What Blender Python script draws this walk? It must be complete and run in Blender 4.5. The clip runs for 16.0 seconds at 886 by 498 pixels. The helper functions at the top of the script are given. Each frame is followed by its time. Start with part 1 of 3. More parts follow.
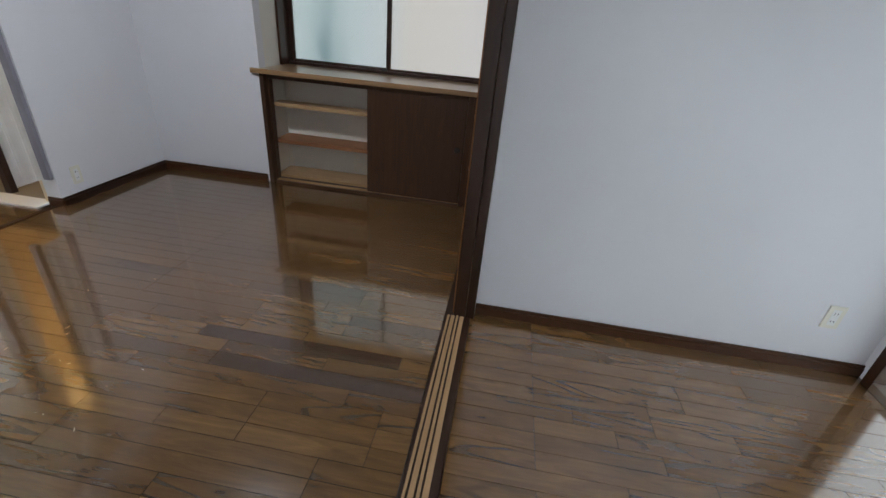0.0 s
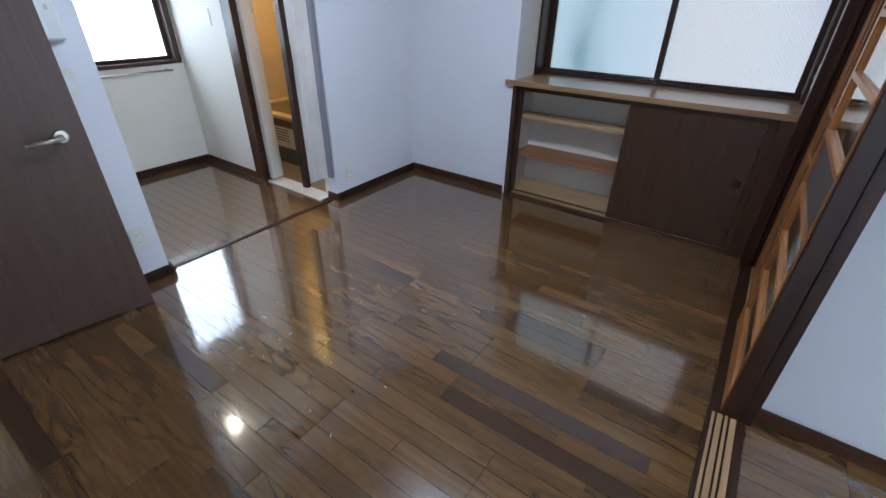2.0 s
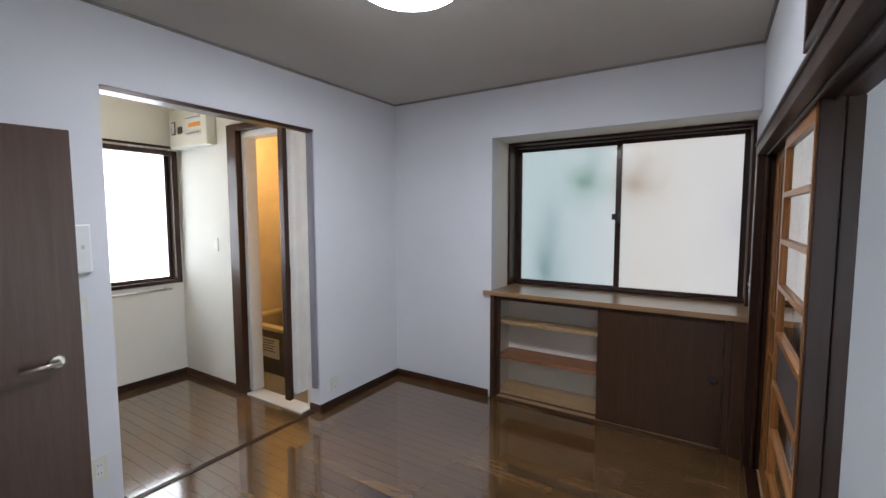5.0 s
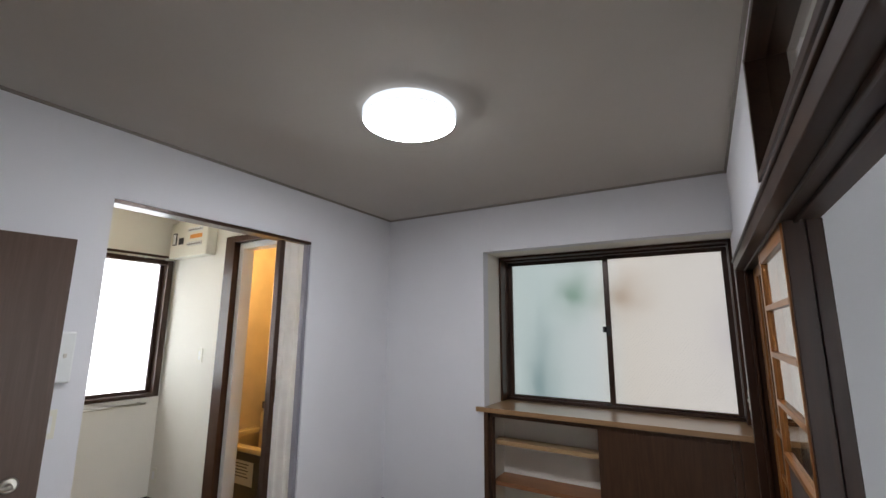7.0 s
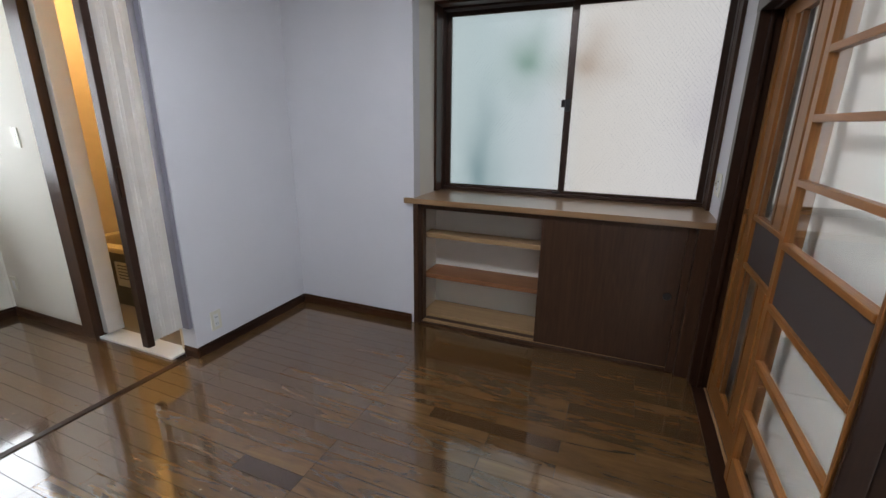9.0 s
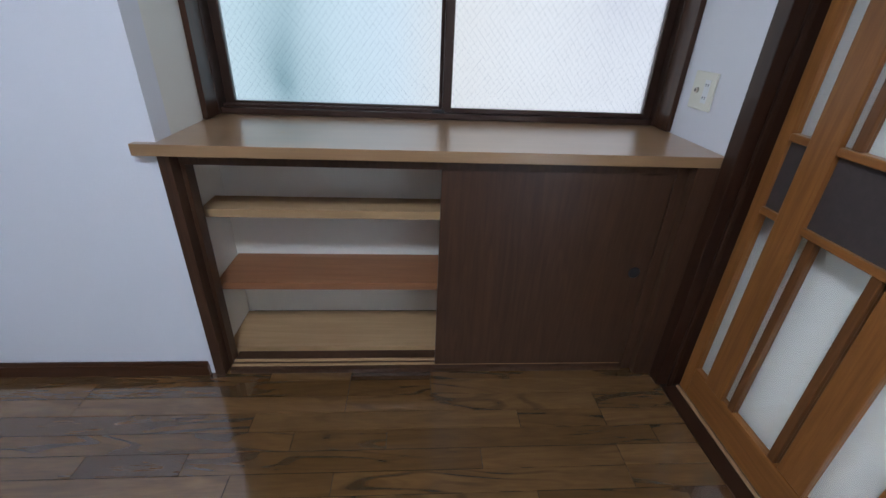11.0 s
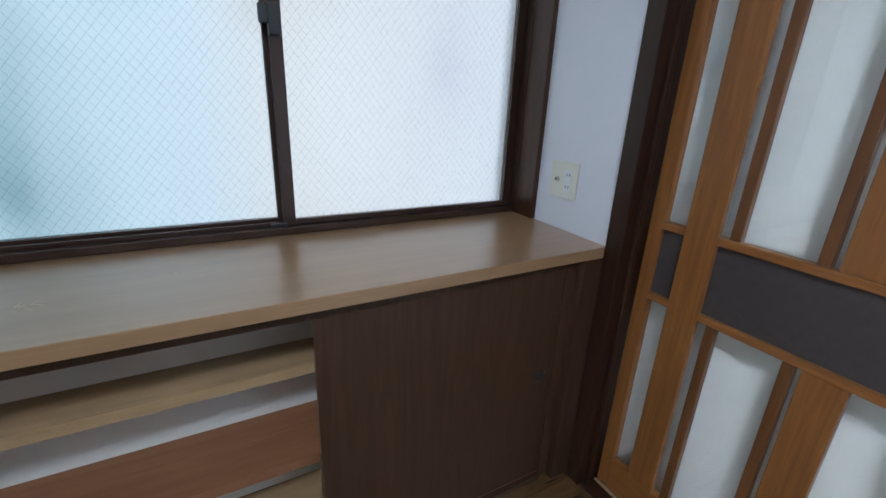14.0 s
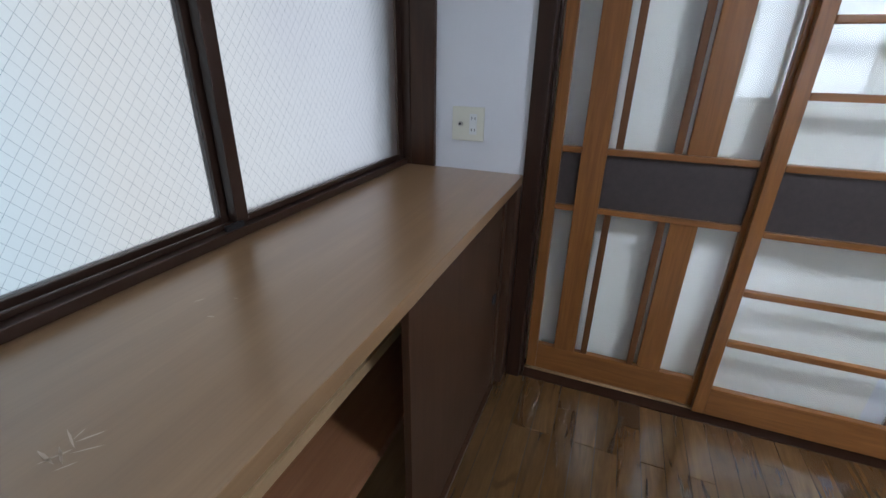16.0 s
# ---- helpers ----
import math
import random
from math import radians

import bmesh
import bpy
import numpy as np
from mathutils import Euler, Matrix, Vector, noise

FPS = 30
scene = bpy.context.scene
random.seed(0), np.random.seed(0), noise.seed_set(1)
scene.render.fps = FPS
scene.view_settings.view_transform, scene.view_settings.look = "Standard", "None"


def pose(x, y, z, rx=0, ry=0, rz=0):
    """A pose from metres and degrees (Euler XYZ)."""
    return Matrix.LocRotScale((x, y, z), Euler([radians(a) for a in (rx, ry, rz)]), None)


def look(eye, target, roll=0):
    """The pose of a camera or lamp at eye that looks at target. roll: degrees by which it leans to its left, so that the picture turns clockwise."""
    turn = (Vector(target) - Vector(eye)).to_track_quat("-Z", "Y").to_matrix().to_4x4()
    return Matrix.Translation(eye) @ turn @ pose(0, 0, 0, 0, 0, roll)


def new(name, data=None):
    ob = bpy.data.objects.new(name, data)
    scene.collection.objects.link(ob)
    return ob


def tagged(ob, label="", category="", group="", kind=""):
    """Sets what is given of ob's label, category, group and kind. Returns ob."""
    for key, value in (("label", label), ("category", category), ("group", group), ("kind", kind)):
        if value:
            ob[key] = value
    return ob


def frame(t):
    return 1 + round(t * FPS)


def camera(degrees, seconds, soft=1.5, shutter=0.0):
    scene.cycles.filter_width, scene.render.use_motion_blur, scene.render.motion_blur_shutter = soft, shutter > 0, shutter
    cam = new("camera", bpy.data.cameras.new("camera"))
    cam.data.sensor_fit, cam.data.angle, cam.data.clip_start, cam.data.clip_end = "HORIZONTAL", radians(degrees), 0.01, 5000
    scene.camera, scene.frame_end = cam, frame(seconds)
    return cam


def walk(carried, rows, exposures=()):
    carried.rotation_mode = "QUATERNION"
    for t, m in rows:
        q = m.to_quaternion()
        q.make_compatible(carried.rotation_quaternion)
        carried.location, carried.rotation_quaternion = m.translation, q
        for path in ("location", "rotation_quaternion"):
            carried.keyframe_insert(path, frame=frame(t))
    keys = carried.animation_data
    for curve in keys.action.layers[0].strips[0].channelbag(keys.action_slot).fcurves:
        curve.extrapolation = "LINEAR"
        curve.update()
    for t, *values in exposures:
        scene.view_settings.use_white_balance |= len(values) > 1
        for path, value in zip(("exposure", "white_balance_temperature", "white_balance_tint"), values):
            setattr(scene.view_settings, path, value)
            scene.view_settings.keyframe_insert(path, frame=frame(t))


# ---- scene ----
cam = camera(91.5, 16.0)
PATH = [
    (0, (0.164, 0.03, 1.311), (-0.042, 1.784, 0.373), 5.3),
    (0.5, (0.041, 0.006, 1.373), (-0.474, 1.724, 0.489), 3.9),
    (1, (-0.06, 0.065, 1.351), (-0.833, 1.692, 0.482), 1.7),
    (1.5, (-0.128, 0.182, 1.372), (-1.106, 1.665, 0.453), 0.5),
    (2, (-0.199, 0.23, 1.399), (-1.193, 1.639, 0.386), 0.9),
    (2.5, (-0.243, 0.219, 1.414), (-1.164, 1.659, 0.375), 1.4),
    (3, (-0.254, 0.199, 1.425), (-1.191, 1.712, 0.512), 1.1),
    (3.5, (-0.237, 0.181, 1.427), (-1.229, 1.756, 0.696), 0.6),
    (4, (-0.206, 0.176, 1.445), (-1.248, 1.796, 0.905), 0.0),
    (4.5, (-0.211, 0.143, 1.459), (-1.268, 1.805, 1.115), 0.0),
    (5, (-0.203, 0.123, 1.48), (-1.266, 1.81, 1.325), -0.1),
    (5.2, (-0.183, 0.114, 1.494), (-1.252, 1.802, 1.41), -0.2),
    (7.3, (-0.209, 0.082, 1.468), (-1.195, 1.78, 1.848), -0.3),
    (7.5, (-0.293, 0.091, 1.499), (-1.237, 1.829, 1.795), -0.3),
    (8, (-0.328, 0.173, 1.47), (-1.227, 1.959, 1.473), -0.6),
    (8.5, (-0.309, 0.429, 1.385), (-1.179, 2.209, 1.115), -0.4),
    (9, (-0.471, 0.742, 1.346), (-1.203, 2.516, 0.784), 0.6),
    (9.5, (-0.599, 1.099, 1.29), (-1.092, 2.894, 0.559), 1.9),
    (10, (-0.753, 1.464, 1.247), (-0.973, 3.277, 0.431), 2.6),
    (10.2, (-0.812, 1.584, 1.246), (-0.938, 3.399, 0.415), 2.5),
    (12.3, (-1.005, 2.167, 1.156), (-0.75, 3.83, 0.075), 3.3),
    (12.5, (-0.991, 2.168, 1.158), (-0.75, 3.83, 0.071), 3.2),
    (13, (-0.981, 2.173, 1.223), (-0.731, 3.824, 0.123), 3.2),
    (13.5, (-0.983, 2.205, 1.287), (-0.52, 3.925, 0.377), 2.1),
    (14, (-1.045, 2.354, 1.287), (-0.12, 3.998, 0.624), 2.5),
    (14.5, (-1.04, 2.518, 1.301), (0.167, 4.021, 0.765), 1.2),
    (15, (-1.123, 2.736, 1.274), (0.308, 4.032, 0.751), 0.6),
    (15.5, (-1.315, 2.849, 1.277), (0.262, 3.896, 0.631), -0.8),
    (16, (-1.535, 2.9, 1.253), (0.173, 3.566, 0.453), 1.0),
]
EXPOSURES = [(0.0, -0.15, 6300, 10), (0.8, 0.1, 5400, 9), (3.7, 0.15, 5400, 9), (5.0, 0.0, 6200, 12), (7.5, -0.15, 6600, 12), (9.0, -0.1, 6300, 12), (10.0, 0.05, 5900, 10), (12.3, 0.55, 5300, 10), (13.4, 0.5, 5100, 8), (14.2, 0.25, 5500, 6), (16.0, 0.1, 5600, 9)]
walk(cam, [(t, look(eye, target, roll)) for t, eye, target, roll in PATH],
     exposures=EXPOSURES)

# ---- world and light ----
world = bpy.data.worlds.new("sky_world")
scene.world = world
world.use_nodes = True
wn = world.node_tree.nodes
sky = wn.new("ShaderNodeTexSky")
sky.sky_type = "NISHITA"
sky.sun_disc = False
sky.sun_elevation = radians(42)
sky.sun_rotation = radians(200)
world.node_tree.links.new(sky.outputs[0], wn["Background"].inputs[0])
wn["Background"].inputs[1].default_value = 0.08
LAMP_GLOW, WINDOW_GLOW, NOOK_GLOW, TERRACE_GLOW = 76.0, 0.70, 6.5, 2.5

sun = new("sun", bpy.data.lights.new("sun", "SUN"))
sun.data.energy, sun.data.angle, sun.data.color = 1.0, radians(10), (1.0, 0.96, 0.9)
sun.matrix_world = look((0, -6, 8), (0, 0, 0))

bath_lamp = new("bath_light", bpy.data.lights.new("bath_light", "POINT"))
bath_lamp.data.energy, bath_lamp.data.color, bath_lamp.data.shadow_soft_size = 21.0, (1.0, 0.66, 0.28), 0.12
bath_lamp.location = (-4.08, 2.5, 2.15)


# ---- materials ----
class Mat:
    """A node material with short-hand for its links."""

    def __init__(self, name):
        self.m = bpy.data.materials.new(name)
        self.m.use_nodes = True
        self.nt = self.m.node_tree
        self.b = self.nt.nodes["Principled BSDF"]

    def node(self, kind, **values):
        n = self.nt.nodes.new(kind)
        for k, v in values.items():
            n.inputs[k].default_value = v
        return n

    def link(self, a, b):
        self.nt.links.new(a, b)

    def coords(self, scale, spin=(0, 0, 0), shift=False):
        tc = self.node("ShaderNodeTexCoord")
        mp = self.node("ShaderNodeMapping", Scale=scale, Rotation=spin)
        self.link(tc.outputs["Object"], mp.inputs[0])
        if shift:
            oi = self.node("ShaderNodeObjectInfo")
            mul = self.node("ShaderNodeVectorMath")
            mul.operation = "SCALE"
            mul.inputs[0].default_value = (13.0, 29.0, 7.0)
            self.link(oi.outputs["Random"], mul.inputs["Scale"])
            self.link(mul.outputs[0], mp.inputs["Location"])
        return mp.outputs[0]

    def noise(self, vec, scale, detail=3.0, rough=0.55, warp=0.0):
        n = self.node("ShaderNodeTexNoise", Scale=scale, Detail=detail, Roughness=rough, Distortion=warp)
        self.link(vec, n.inputs["Vector"])
        return n.outputs["Fac"]

    def ramp(self, fac, stops):
        r = self.node("ShaderNodeValToRGB")
        while len(r.color_ramp.elements) < len(stops):
            r.color_ramp.elements.new(0.5)
        for e, (p, c) in zip(r.color_ramp.elements, stops):
            e.position, e.color = p, (*c, 1)
        self.link(fac, r.inputs[0])
        return r.outputs[0]

    def mix(self, fac, a, b, how="MIX"):
        n = self.nt.nodes.new("ShaderNodeMix")
        n.data_type, n.blend_type = "RGBA", how
        for sock, v in ((n.inputs["Factor"], fac), (n.inputs["A"], a), (n.inputs["B"], b)):
            if isinstance(v, bpy.types.NodeSocket):
                self.link(v, sock)
            elif isinstance(v, tuple):
                sock.default_value = (*v, 1)
            else:
                sock.default_value = v
        return n.outputs["Result"]

    def span(self, fac, lo, hi):
        r = self.node("ShaderNodeMapRange")
        r.inputs["To Min"].default_value, r.inputs["To Max"].default_value = lo, hi
        self.link(fac, r.inputs["Value"])
        return r.outputs[0]

    def color(self, v):
        if isinstance(v, tuple):
            self.b.inputs["Base Color"].default_value = (*v, 1)
        else:
            self.link(v, self.b.inputs["Base Color"])

    def rough(self, v):
        if isinstance(v, float):
            self.b.inputs["Roughness"].default_value = v
        else:
            self.link(v, self.b.inputs["Roughness"])

    def bump(self, fac, strength, distance=0.002):
        n = self.node("ShaderNodeBump", Strength=strength, Distance=distance)
        self.link(fac, n.inputs["Height"])
        self.link(n.outputs[0], self.b.inputs["Normal"])


def paper(name, base, weave=0.25):
    """Wallpaper: woven relief and faint unevenness."""
    m = Mat(name)
    v = m.coords((1, 1, 1))
    blot = m.noise(v, 1.7, 4)
    m.color(m.ramp(blot, [(0.3, tuple(c * 0.955 for c in base)), (0.7, base)]))
    m.rough(0.72)
    fine = m.noise(m.coords((260, 260, 90)), 1.0, 2)
    m.bump(fine, weave, 0.0015)
    return m.m


def wood(name, dark, light, along="x", rough=0.35, grain=1.0, pick=False, coat=0.0, relief=0.15):
    """Timber with long grain lines along one axis, pores and blotches. pick: each piece takes a tone of its own."""
    m = Mat(name)
    s = {"x": (1.6, 26, 26), "y": (26, 1.6, 26), "z": (26, 26, 1.6)}[along]
    s2 = {"x": (9, 190, 190), "y": (190, 9, 190), "z": (190, 190, 9)}[along]
    g = m.noise(m.coords(tuple(a * grain for a in s), shift=pick), 1.0, 5, 0.6, 1.4)
    pores = m.noise(m.coords(s2, shift=pick), 1.0, 2, 0.6)
    blot = m.noise(m.coords((2.2, 2.2, 2.2), shift=pick), 1.0, 3)
    col = m.ramp(g, [(0.3, dark), (0.5, tuple((a + b) / 2 for a, b in zip(dark, light))), (0.68, light)])
    col = m.mix(m.span(pores, 0.0, 0.45), col, tuple(c * 0.55 for c in dark))
    col = m.mix(m.span(blot, 0.0, 0.3), col, tuple(c * 0.7 for c in light))
    m.color(col)
    m.rough(m.span(blot, rough * 0.8, rough * 1.25))
    m.b.inputs["Coat Weight"].default_value = coat
    m.b.inputs["Specular IOR Level"].default_value = 0.35
    m.b.inputs["Coat Roughness"].default_value = 0.28
    m.bump(pores, relief, 0.0008)
    return m.m


def floor_wood():
    """Varnished oak strips, each of its own tone, with cathedral grain; scuffs in the varnish."""
    m = Mat("floor_oak")
    oi = m.node("ShaderNodeObjectInfo")
    g = m.noise(m.coords((1.5, 11, 11), shift=True), 1.0, 4, 0.6, 3.2)
    pores = m.noise(m.coords((14, 230, 230), shift=True), 1.0, 2, 0.6)
    field = m.noise(m.coords((1.1, 7, 7), shift=True), 1.0, 1.5, 0.45, 0.4)
    mul = m.node("ShaderNodeMath")
    mul.operation = "MULTIPLY"
    mul.inputs[1].default_value = 62.0
    m.link(field, mul.inputs[0])
    rings = m.node("ShaderNodeMath")
    rings.operation = "SINE"
    m.link(mul.outputs[0], rings.inputs[0])
    lines = m.ramp(rings.outputs[0], [(0.35, (0, 0, 0)), (0.95, (1, 1, 1))])
    where = m.ramp(m.noise(m.coords((1.6, 5, 5), shift=True), 1.0, 2), [(0.46, (0, 0, 0)), (0.66, (0.6, 0.6, 0.6))])
    figure = m.mix(1.0, lines, where, "MULTIPLY")
    tone = m.ramp(oi.outputs["Random"], [(0.0, (0.055, 0.028, 0.015)), (0.06, (0.075, 0.038, 0.018)), (0.10, (0.135, 0.070, 0.024)), (0.6, (0.168, 0.089, 0.031)), (1.0, (0.215, 0.116, 0.042))])
    col = m.mix(m.span(g, -0.35, 0.8), tone, (0.036, 0.018, 0.009))
    col = m.mix(figure, col, (0.03, 0.015, 0.008))
    col = m.mix(m.span(pores, -0.15, 0.3), col, (0.025, 0.013, 0.007))
    mottle = m.noise(m.coords((3, 9, 3), shift=True), 1.0, 4, 0.65)
    col = m.mix(m.span(mottle, -0.35, 0.65), col, (0.06, 0.03, 0.012))
    m.color(col)
    wear = m.noise(m.coords((1.5, 1.5, 1.5), shift=True), 2.0, 4)
    m.rough(m.span(wear, 0.10, 0.22))
    m.b.inputs["Coat Weight"].default_value = 1.0
    m.b.inputs["Coat IOR"].default_value = 1.75
    m.link(m.span(wear, 0.02, 0.12), m.b.inputs["Coat Roughness"])
    m.bump(m.noise(m.coords((2, 6, 2), shift=True), 1.0, 2), 0.02, 0.002)
    return m.m


def plain(name, base, rough=0.45, metal=0.0, vary=0.06, scale=6.0, relief=0.05):
    m = Mat(name)
    v = m.coords((1, 1, 1))
    n = m.noise(v, scale, 4)
    m.color(m.ramp(n, [(0.3, tuple(c * (1 - vary) for c in base)), (0.7, tuple(min(1, c * (1 + vary)) for c in base))]))
    m.rough(m.span(n, rough * 0.85, rough * 1.15))
    m.b.inputs["Metallic"].default_value = metal
    if relief:
        m.bump(m.noise(v, 140, 2), relief, 0.0006)
    return m.m


def frosted(name):
    """Figured wire glass: rough on one side, so that only blurs come through."""
    m = Mat(name)
    m.color((0.97, 0.985, 0.98))
    m.b.inputs["Transmission Weight"].default_value = 1.0
    m.b.inputs["IOR"].default_value = 1.3
    m.rough(0.3)
    m.bump(m.noise(m.coords((1, 1, 1)), 95.0, 2), 0.35, 0.003)
    return m.m


def clear_glass(name):
    m = Mat(name)
    m.color((0.99, 1.0, 0.995))
    m.b.inputs["Transmission Weight"].default_value = 1.0
    m.b.inputs["IOR"].default_value = 1.45
    m.rough(0.02)
    return m.m


def glowing(name, color, strength):
    m = bpy.data.materials.new(name)
    m.use_nodes = True
    nt = m.node_tree
    nt.nodes.remove(nt.nodes["Principled BSDF"])
    e = nt.nodes.new("ShaderNodeEmission")
    e.inputs[0].default_value, e.inputs[1].default_value = (*color, 1), strength
    nt.links.new(e.outputs[0], nt.nodes["Material Output"].inputs[0])
    return m


def garden_glow(name, strength):
    """Daylit distance outside the bay window: pale sky, shrubs, a warm plastered house."""
    m = Mat(name)
    tc = m.node("ShaderNodeTexCoord")
    sep = m.node("ShaderNodeSeparateXYZ")
    m.link(tc.outputs["Object"], sep.inputs[0])
    across = m.node("ShaderNodeMapRange")
    across.inputs["From Min"].default_value, across.inputs["From Max"].default_value = -2.6, 0.9
    m.link(sep.outputs["X"], across.inputs["Value"])
    base = m.ramp(across.outputs[0], [(0.0, (0.86, 0.95, 0.93)), (0.30, (0.72, 0.86, 0.86)), (0.44, (0.84, 0.92, 0.93)), (0.52, (0.98, 0.92, 0.84)), (0.72, (1.0, 0.96, 0.92)), (1.0, (0.93, 0.91, 0.95))])
    col = base
    for cx, cz, rx, rz, tint, amount in ((-1.42, 1.35, 0.30, 0.75, (0.24, 0.38, 0.40), 1.0), (-1.0, 1.98, 0.42, 0.38, (0.16, 0.36, 0.24), 1.0), (-0.62, 1.92, 0.36, 0.34, (0.55, 0.38, 0.25), 0.95), (0.1, 1.7, 0.3, 0.6, (0.66, 0.62, 0.70), 0.5), (-1.95, 2.3, 0.5, 0.4, (0.5, 0.55, 0.42), 0.6)):
        place = m.node("ShaderNodeMapping", Location=(-cx / rx, 0.0, -cz / rz), Scale=(1 / rx, 0.0, 1 / rz))
        m.link(tc.outputs["Object"], place.inputs[0])
        wob = m.node("ShaderNodeTexNoise", Scale=1.6, Detail=2.0)
        m.link(place.outputs[0], wob.inputs["Vector"])
        shift = m.node("ShaderNodeVectorMath")
        shift.operation = "MULTIPLY_ADD"
        shift.inputs[1].default_value = (0.9, 0.0, 0.9)
        m.link(wob.outputs["Color"], shift.inputs[0])
        m.link(place.outputs[0], shift.inputs[2])
        ball = m.node("ShaderNodeTexGradient")
        ball.gradient_type = "QUADRATIC_SPHERE"
        m.link(shift.outputs[0], ball.inputs[0])
        col = m.mix(m.span(ball.outputs["Fac"], 0.0, amount), col, tint)
    nt = m.nt
    e = nt.nodes.new("ShaderNodeEmission")
    e.inputs[1].default_value = strength
    nt.links.new(col, e.inputs[0])
    nt.links.new(e.outputs[0], nt.nodes["Material Output"].inputs[0])
    nt.nodes.remove(m.b)
    return m.m


M_WALL = paper("wall_paper", (0.76, 0.76, 0.79))
M_CREAM = paper("wall_paper_cream", (0.80, 0.775, 0.70))
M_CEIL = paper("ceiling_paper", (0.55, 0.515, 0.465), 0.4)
M_FLOOR = floor_wood()
M_SUB = plain("floor_joint", (0.02, 0.011, 0.007), 0.5)
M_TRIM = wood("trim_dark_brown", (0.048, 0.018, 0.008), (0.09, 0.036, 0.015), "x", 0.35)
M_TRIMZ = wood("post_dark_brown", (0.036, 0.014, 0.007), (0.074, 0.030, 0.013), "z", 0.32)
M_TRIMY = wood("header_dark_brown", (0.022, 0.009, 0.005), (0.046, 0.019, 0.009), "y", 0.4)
M_POST = wood("frame_post_dark_brown", (0.022, 0.009, 0.005), (0.048, 0.019, 0.009), "z", 0.38)
M_COUNTER = wood("counter_veneer", (0.29, 0.165, 0.075), (0.38, 0.225, 0.108), "x", 0.30, 0.5, coat=0.9, relief=0.04)
M_CAB = wood("cabinet_dark", (0.045, 0.021, 0.011), (0.085, 0.041, 0.022), "z", 0.36, 1.6, relief=0.1)
M_PLY = wood("pale_plywood", (0.40, 0.25, 0.12), (0.52, 0.35, 0.18), "x", 0.5, 0.7)
M_SHELF = wood("red_shelf_wood", (0.27, 0.115, 0.05), (0.36, 0.165, 0.075), "x", 0.45, 0.8)
M_DOORZ = wood("sliding_door_oak_upright", (0.205, 0.078, 0.020), (0.345, 0.138, 0.036), "z", 0.3, 1.3, relief=0.3)
M_DOORY = wood("sliding_door_oak_rail", (0.205, 0.078, 0.020), (0.345, 0.138, 0.036), "y", 0.3, 1.3, relief=0.3)
M_BARZ = wood("sliding_door_oak_thin_bar", (0.120, 0.046, 0.015), (0.205, 0.083, 0.026), "z", 0.3, 1.3, relief=0.3)
M_BAND = plain("door_band_fibre", (0.052, 0.038, 0.034), 0.6, vary=0.15, scale=60, relief=0.3)
M_GROOVE = wood("track_pale_wood", (0.36, 0.21, 0.10), (0.50, 0.32, 0.17), "y", 0.45, 0.8)
M_LEAF = wood("door_leaf_walnut", (0.095, 0.058, 0.042), (0.14, 0.088, 0.066), "z", 0.32, 1.0)
M_ALU = plain("bronze_aluminium", (0.05, 0.026, 0.017), 0.32, 0.3, 0.1)
M_SILVER = plain("brushed_silver", (0.62, 0.58, 0.52), 0.3, 1.0)
M_PLASTIC = plain("ivory_plastic", (0.74, 0.72, 0.62), 0.35, vary=0.03, relief=0)
M_WHITE = plain("white_plastic", (0.76, 0.77, 0.76), 0.35, vary=0.03, relief=0)
M_DARK = plain("black_plastic", (0.02, 0.02, 0.022), 0.4)
M_ORANGE = plain("orange_label", (0.75, 0.30, 0.05), 0.5, relief=0)
M_VINYL = plain("white_pleated_vinyl", (0.80, 0.80, 0.79), 0.45)
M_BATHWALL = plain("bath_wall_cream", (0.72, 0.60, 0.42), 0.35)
M_TUB = plain("tub_cream", (0.66, 0.56, 0.36), 0.2)
M_APRON = plain("tub_apron_grey", (0.09, 0.085, 0.08), 0.35)
M_TILE = plain("bath_floor_grey", (0.22, 0.19, 0.16), 0.5)
M_FROST = frosted("frosted_wire_glass")
M_GLASS = clear_glass("clear_glass")
M_WIRE = plain("glass_wire", (0.52, 0.55, 0.58), 0.4, 0.6, relief=0)
M_GARDEN = garden_glow("garden_daylight", WINDOW_GLOW)
M_NOOKSKY = glowing("nook_daylight", (0.93, 0.97, 1.0), NOOK_GLOW)
M_TERRACE = glowing("terrace_daylight", (0.90, 0.96, 1.0), TERRACE_GLOW)
# fill glow for the added south window, no known source
M_SOUTHFILL = glowing("south_fill_glow", (0.88, 0.94, 1.0), 4.0)
M_RIM = glowing("lamp_rim_glow", (0.84, 0.91, 1.0), 1.3)
M_SHADE = glowing("lamp_shade_glow", (0.90, 0.94, 1.0), LAMP_GLOW)
M_GROUND = plain("yard_ground", (0.2, 0.18, 0.15), 0.9)


# ---- mesh helpers ----
def boxes_mesh(name, boxes, mat, bevel=0.0, smooth=False):
    bm = bmesh.new()
    for x0, x1, y0, y1, z0, z1 in boxes:
        vs = [bm.verts.new((x, y, z)) for x in (x0, x1) for y in (y0, y1) for z in (z0, z1)]
        for f in ((0, 1, 3, 2), (4, 6, 7, 5), (0, 4, 5, 1), (2, 3, 7, 6), (0, 2, 6, 4), (1, 5, 7, 3)):
            bm.faces.new([vs[i] for i in f])
    bmesh.ops.recalc_face_normals(bm, faces=bm.faces)
    if bevel:
        bmesh.ops.bevel(bm, geom=list(bm.edges), offset=bevel, segments=2, affect="EDGES", profile=0.6)
    me = bpy.data.meshes.new(name)
    bm.to_mesh(me)
    bm.free()
    me.materials.append(mat)
    return me


